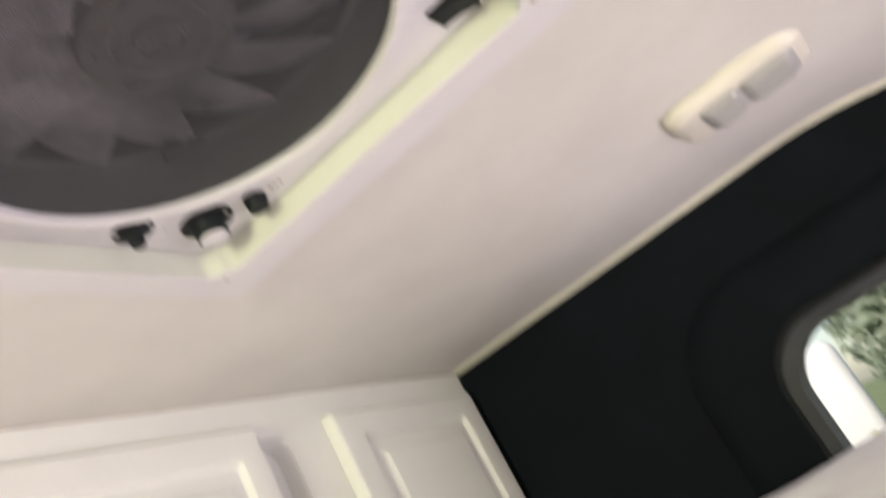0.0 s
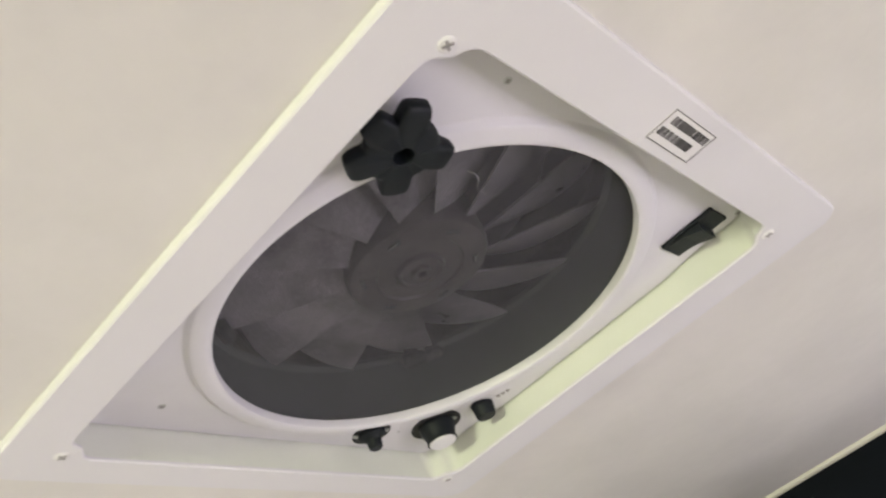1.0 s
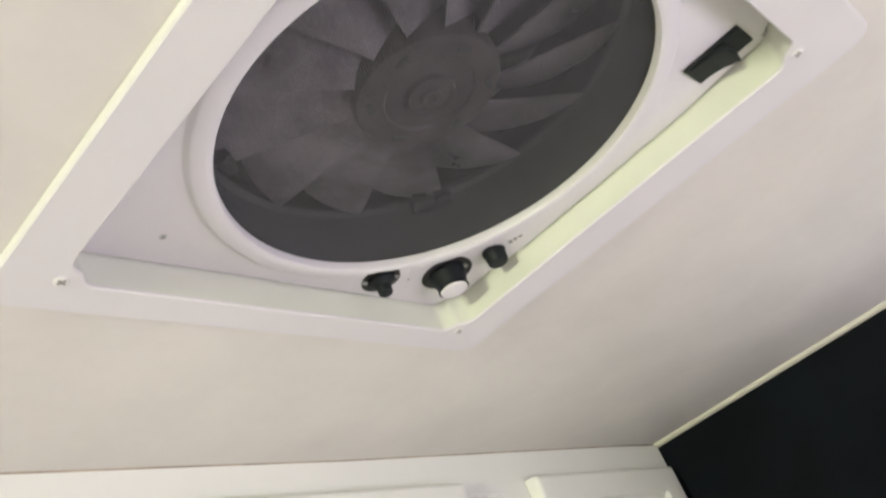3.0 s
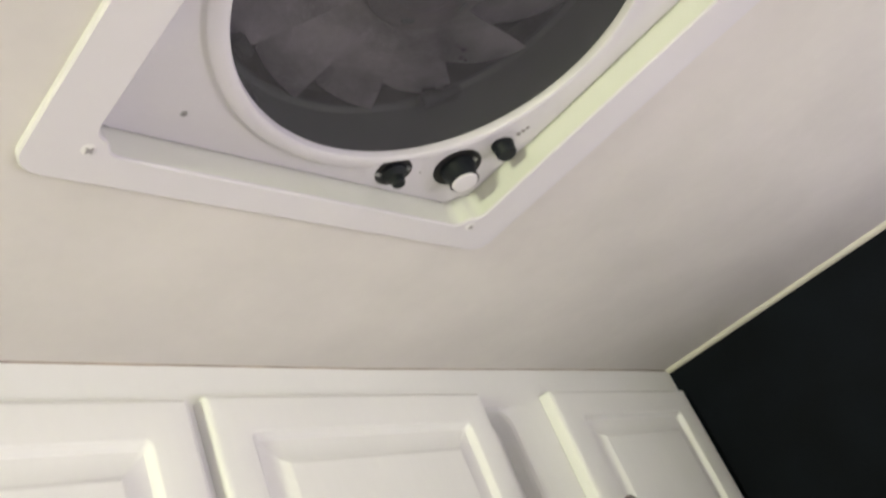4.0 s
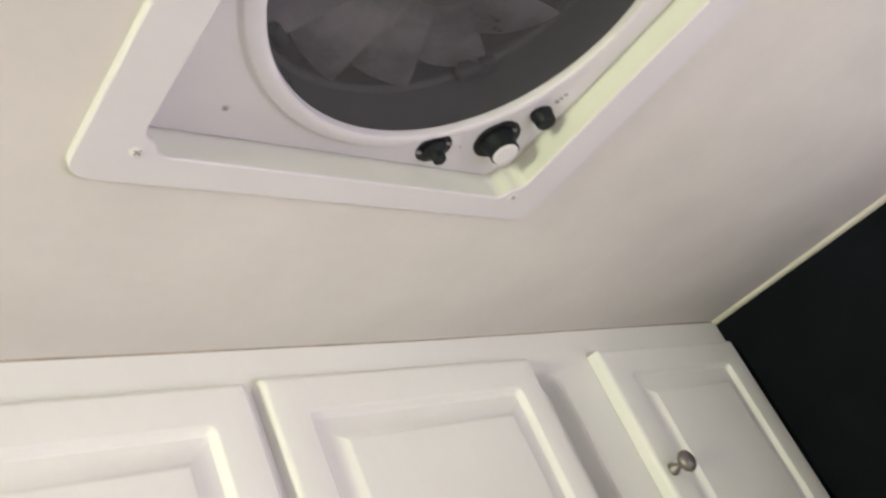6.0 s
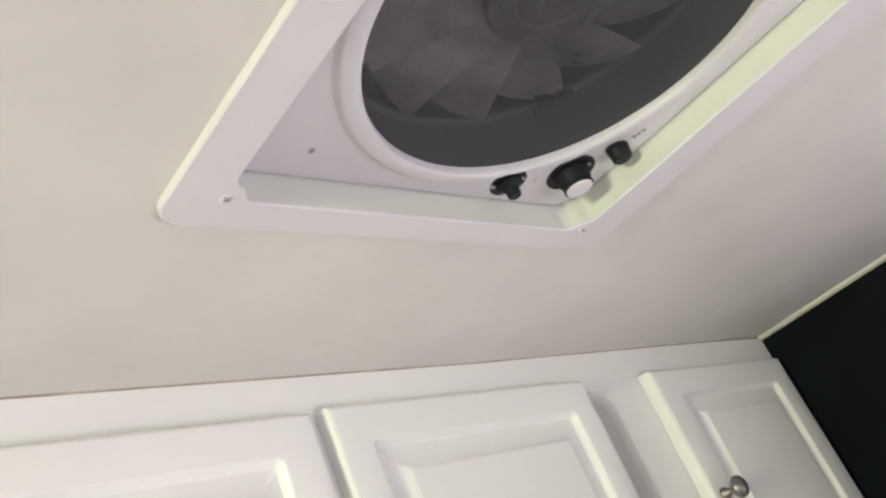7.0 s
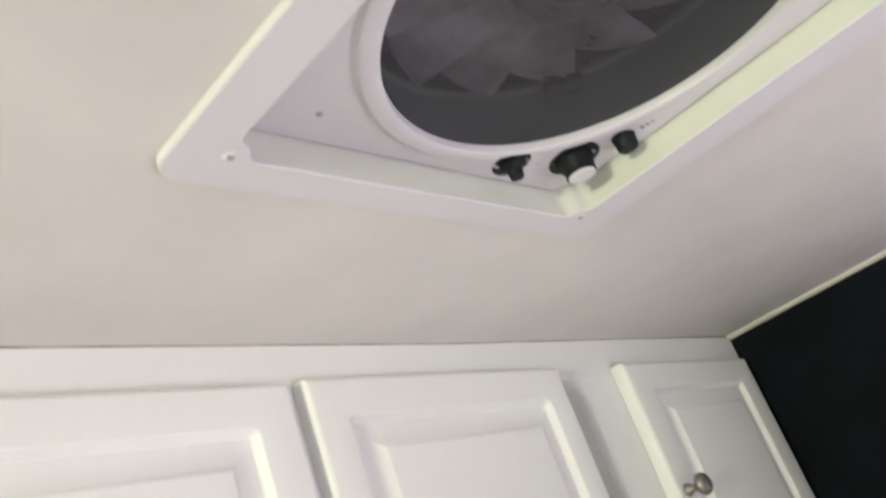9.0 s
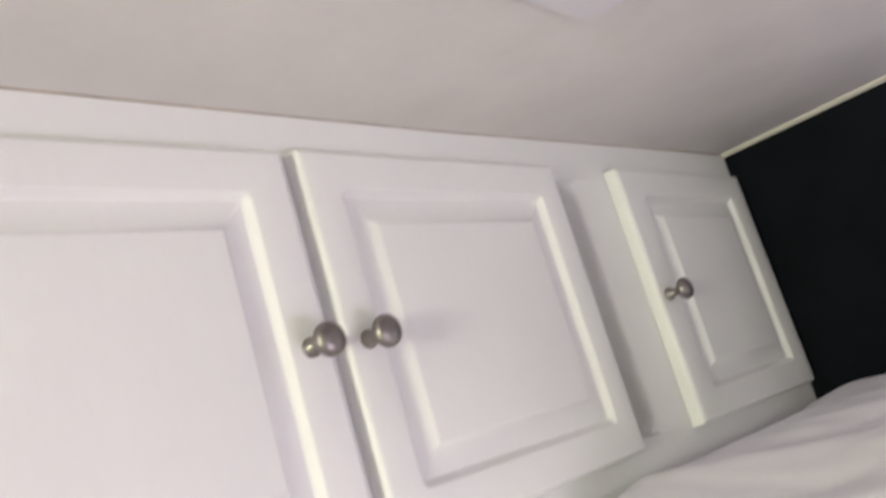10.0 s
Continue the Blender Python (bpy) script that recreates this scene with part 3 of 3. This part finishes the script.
    for r, z in ((0.0074, 2.0030), (0.0062, 2.0036), (0.0058, 2.013)):
        rows.append([bm.verts.new((r * math.cos(2 * math.pi * i / n), r * math.sin(2 * math.pi * i / n), z)) for i in range(n)])
    for a, b in zip(rows, rows[1:]):
        for i in range(n):
            bm.faces.new((a[i], a[(i + 1) % n], b[(i + 1) % n], b[i]))
    bm.faces.new(rows[0])
    bm.faces.new(rows[-1])
    knob = part("lift_knob", bm, BLACK, vent, "black five-lobed crank knob", smooth=True)
    knob.location = (-0.1545, -0.1185, 0)
    part("print_dot", lathe([(0.0011, 2.0052), (0.0009, 2.0040), (0, 2.0038)], 10, (-0.0095, -0.002)), FAINT, knob)
    part("knob_shaft", lathe([(0, 2.0305), (0.006, 2.0305), (0.006, 2.021), (0, 2.021)], 20), BLACK, knob)
    # three controls on the near corner of the face
    control = part("fuse_cap", lathe([(0, 2.0305), (0.0108, 2.0305), (0.0108, 2.0272), (0.0102, 2.0266), (0.0095, 2.0178), (0.0082, 2.0158), (0, 2.0155)], 32, (0.169, 0.1055)), BLACK, vent, "black push-in fuse cap", smooth=True)
    socket = part("socket", lathe([(0.0243, 2.0308), (0.0243, 2.0300), (0.0236, 2.0298), (0.0228, 2.0303), (0, 2.0303)], 48, (0.147, 0.1465)), HOLE, vent, "dark round recess", smooth=True)
    dial = part("speed_dial", lathe([(0, 2.0302), (0.0172, 2.0302), (0.0168, 2.025), (0.0138, 2.0165), (0.0146, 2.0128), (0.0130, 2.0124), (0, 2.0124)], 40, (0.147, 0.1465)), BLACK, vent, "black dial with a white cap", smooth=True)
    part("cap", lathe([(0.0128, 2.0140), (0.0128, 2.0115), (0.0120, 2.0108), (0, 2.0106)], 40, (0.147, 0.1465)), TRIM, dial, "white end cap", smooth=True)
    part("socket", lathe([(0.0178, 2.0308), (0.0178, 2.0300), (0.0172, 2.0298), (0.0165, 2.0303), (0, 2.0303)], 48, (0.0845, 0.1705)), HOLE, vent, "dark round recess", smooth=True)
    part("thermostat_stem", lathe([(0, 2.0302), (0.0128, 2.0302), (0.0122, 2.0268), (0.0085, 2.0245), (0.0068, 2.0225), (0.0062, 2.0158), (0.0050, 2.0146), (0, 2.0144)], 32, (0.0845, 0.1705)), BLACK, vent, "small black control stem", smooth=True)
    for cx, cy in ((0.1555, 0.131), (0.0945, 0.1615), (0.071, 0.1775)):
        part("socket_tab", box((cx - 0.0028, cy - 0.0018, 2.0285), (cx + 0.0028, cy + 0.0018, 2.0304), 0.0005), STEEL, socket, "small zinc tab")
    # rocker switch
    switch = part("rocker_switch", box((0.150, -0.1725, 2.0275), (0.1785, -0.1225, 2.0308), 0.0010), BLACK, vent, "black rocker switch")
    bm = bmesh.new()
    prof = ((-0.158, 2.0278), (-0.157, 2.0195), (-0.150, 2.0220), (-0.142, 2.0250), (-0.132, 2.0265), (-0.126, 2.0268), (-0.126, 2.0278))
    a = [bm.verts.new((0.1525, y, z)) for y, z in prof]
    b = [bm.verts.new((0.1765, y, z)) for y, z in prof]
    bm.faces.new(a)
    bm.faces.new(b)
    for i in range(7):
        j = (i + 1) % 7
        bm.faces.new((a[i], a[j], b[j], b[i]))
    part("rocker", bm, BLACK, switch)
    # faint moulded print beside the fuse cap
    for k in range(3):
        part("print_bar", box((0.1700 + 0.0012 * k, 0.0855 - 0.0050 * k, 2.0262), (0.1735 + 0.0012 * k, 0.0885 - 0.0050 * k, 2.03055)), FAINT, vent)
    tagged(part("print_dot", lathe([(0.0012, 2.0305), (0, 2.0303)], 10, (0.113, 0.164)), FAINT, vent))


build_vent()


# ---- ceiling lamp ----
def build_lamp():
    lamp = thing("ceiling_lamp", Matrix.Translation((0.655, -0.250, ceiling_height(-0.250) - 0.0005)), "unlit ivory ceiling lamp with two clear lens panels", "ceiling lamp")

    def plate(d, r=0.034):
        return rounded_rect(0.068 + d, 0.092 + d, r + d)
    bm = rings_mesh([(plate(0), 0.0), (plate(0), -0.004), (plate(-0.005), -0.010), (plate(-0.011), -0.0145), (plate(-0.017), -0.016), (0.002, -0.016), (0.002, 0.0)], 200)
    part("base", bm, AGED, lamp, "ivory plastic base", smooth=True)
    for cy, hy in ((0.026, 0.025), (-0.036, 0.033)):
        def pad(d):
            return rounded_rect(0.044 + d, hy + d, 0.014 + d)
        bm = rings_mesh([(pad(0.003), 0.0), (pad(0.003), -0.0015), (pad(0), -0.002), (pad(-0.002), -0.0045), (pad(-0.008), -0.0065), (0.001, -0.0075)], 120, close=False)
        lens = part("lens", bm, LENS, lamp, "clear ribbed lens", smooth=True)
        lens.location = (0.004, cy, -0.0155)
        for k in range(7):
            x = -0.036 + 0.012 * k
            part("rib", box((x - 0.0016, -hy + 0.010, -0.0079), (x + 0.0016, hy - 0.010, -0.0062), 0.0006, 1), LENS, lens)


build_lamp()


# ---- bunk and bedding ----
tagged(part("bunk_platform", box((0.2, -0.55, 1.3), (1.0, 0.8, 1.34)), WOOD), "wooden bunk board below the bedding", "bunk", kind="structure")


def build_duvet():
    """A heaped white duvet, as one soft closed mesh."""
    bm = bmesh.new()
    nx, ny = 90, 150
    x0, x1, y0, y1 = 0.22, 0.995, -0.5, 0.78
    rows = []
    for i in range(nx + 1):
        row = []
        for j in range(ny + 1):
            u, v = i / nx, j / ny
            x, y = x0 + (x1 - x0) * u, y0 + (y1 - y0) * v
            edge = min(1.0, u / 0.06, v / 0.2, (1 - v) / 0.05, (1 - u) / 0.04)
            edge = math.sin(max(edge, 0) * math.pi / 2) ** 0.6
            near = min(1.0, max(0.0, (0.42 - y) / 0.2))
            top = 1.572 - 0.005 * max(0.0, 1 - u / 0.55) - 0.07 * near * (1 - u) ** 2
            if y > 0.36:
                k = min(1.0, (y - 0.36) / 0.12)
                top -= 0.022 * k * k * (3 - 2 * k)
            if y < 0.1 and u < 0.75:
                k = min(1.0, (0.1 - y) / 0.35)
                top -= 0.12 * k * k * (3 - 2 * k) * (0.75 - u) / 0.75
            w = noise.noise((x * 4.1, y * 4.3, 0.3)) * 0.013 + noise.noise((x * 11 + y * 6, y * 4.0, 2.3)) * 0.009
            w += noise.noise((x * 26 + y * 9, y * 13 - x * 5, 5.1)) * 0.0035
            z = 1.345 + (top + w - 1.345) * edge
            row.append(bm.verts.new((x, y, min(z, 1.544 + 0.004 * w / 0.02) if y > 0.43 else z)))
        rows.append(row)
    for a, b in zip(rows, rows[1:]):
        for j in range(ny):
            bm.faces.new((a[j], a[j + 1], b[j + 1], b[j]))
    border = [rows[0][j] for j in range(ny + 1)] + [rows[i][ny] for i in range(1, nx + 1)] + [rows[nx][j] for j in range(ny - 1, -1, -1)] + [rows[i][0] for i in range(nx - 1, 0, -1)]
    low = [bm.verts.new((v.co.x, v.co.y, 1.3405)) for v in border]
    for k in range(len(border)):
        j = (k + 1) % len(border)
        bm.faces.new((border[k], border[j], low[j], low[k]))
    bm.faces.new(low)
    return tagged(part("duvet", bm, CLOTH, smooth=True), "rumpled white cotton duvet heaped on the bunk", "bedding")


build_duvet()


# ---- outside ----
bm = bmesh.new()
g = [bm.verts.new(p) for p in ((-400, -400, -0.6), (400, -400, -0.6), (400, 400, -0.6), (-400, 400, -0.6))]
bm.faces.new(g)
tagged(part("ground", bm, GRASS), "sunlit grass reaching the horizon", "ground", kind="structure")


def build_tree(x, y, height, seed):
    rng = random.Random(seed)
    tree = thing("tree", pose(x, y, -0.6), "leafy green tree on the grass outside the window", "tree", "trees outside")
    bm = lathe([(0.16, 0), (0.12, height * 0.3), (0.07, height * 0.7), (0.0, height * 0.95)], 10)
    for k in range(7):
        a, z = rng.uniform(0, 6.3), height * rng.uniform(0.3, 0.7)
        limb = lathe([(0.045, 0), (0.03, 0.7), (0.0, 1.3)], 6)
        moved(limb, Matrix.Translation((0, 0, z)) @ Matrix.Rotation(a, 4, 'Z') @ Matrix.Rotation(radians(55), 4, 'Y'))
        bm = join(bm, limb)
    part("trunk", bm, BARK, tree, smooth=True)
    verts, faces = [], []
    for k in range(9000):
        d = Vector((rng.gauss(0, 1), rng.gauss(0, 1), rng.gauss(0, 1))).normalized() * rng.uniform(0.5, 1) ** 0.5
        c = Vector((d.x * height * 0.3, d.y * height * 0.3, height * 0.58 + d.z * height * 0.38))
        c *= 1 + 0.12 * noise.noise(c * 0.9)
        u = Vector((rng.gauss(0, 1), rng.gauss(0, 1), rng.gauss(0, 1))).normalized() * 0.085
        v = u.orthogonal().normalized() * 0.045
        b = len(verts)
        verts += [c - u, c + v, c + u, c - v]
        faces.append((b, b + 1, b + 2, b + 3))
    me = bpy.data.meshes.new("crown")
    me.from_pydata([tuple(p) for p in verts], [], faces)
    me.materials.append(LEAF)
    crown = new("crown", me)
    crown.parent = tree


def build_bush(x, y, height, seed):
    """A low sunlit shrub: thin stems and a dense crown of small leaves."""
    rng = random.Random(seed)
    bush = thing("bush", pose(x, y, -0.6), "sunlit yellow-green shrub in front of the trailer", "bush")
    bms = []
    for k in range(9):
        stem = lathe([(0.02, 0), (0.014, height * 0.5), (0.0, height * 0.85)], 6)
        bms.append(moved(stem, Matrix.Rotation(k * 0.7, 4, 'Z') @ Matrix.Rotation(radians(rng.uniform(5, 35)), 4, 'Y')))
    part("stem", join(*bms), BARK, bush, smooth=True)
    verts, faces = [], []
    for k in range(3500):
        d = Vector((rng.gauss(0, 1), rng.gauss(0, 1), rng.gauss(0, 1))).normalized() * rng.uniform(0.3, 1) ** 0.5
        c = Vector((d.x * height * 0.55, d.y * height * 0.6, height * 0.52 + d.z * height * 0.46))
        c *= 1 + 0.14 * noise.noise(c * 1.7)
        u = Vector((rng.gauss(0, 1), rng.gauss(0, 1), rng.gauss(0, 1))).normalized() * 0.075
        v = u.orthogonal().normalized() * 0.04
        b = len(verts)
        verts += [c - u, c + v, c + u, c - v]
        faces.append((b, b + 1, b + 2, b + 3))
    me = bpy.data.meshes.new("crown")
    me.from_pydata([tuple(p) for p in verts], [], faces)
    me.materials.append(SHRUB)
    crown = new("crown", me)
    crown.parent = bush


def build_trailer():
    """A white travel trailer standing outside."""
    trailer = thing("travel_trailer", pose(12.4, 3.7, -0.6, 0, 0, 12), "white travel trailer parked on the grass outside", "trailer")
    part("body", box((-1.1, -2.4, 0.5), (1.1, 2.4, 2.9), 0.18, 3), SIDING, trailer, smooth=True)
    part("skirt", box((-1.05, -2.2, 0.25), (1.05, 2.2, 0.49)), RUBBER, trailer)
    for y in (-0.5, 0.5):
        wheel = lathe([(0, -0.1), (0.33, -0.1), (0.36, -0.05), (0.36, 0.05), (0.33, 0.1), (0, 0.1)], 24)
        part("wheel", moved(wheel, Matrix.Translation((-1.0, y, 0.36)) @ Matrix.Rotation(radians(90), 4, 'Y')), RUBBER, trailer, smooth=True)


build_trailer()
build_tree(7.5, -0.85, 4.6, 1)
build_bush(8.6, 0.95, 1.75, 3)
build_tree(10.0, -2.3, 5.2, 2)
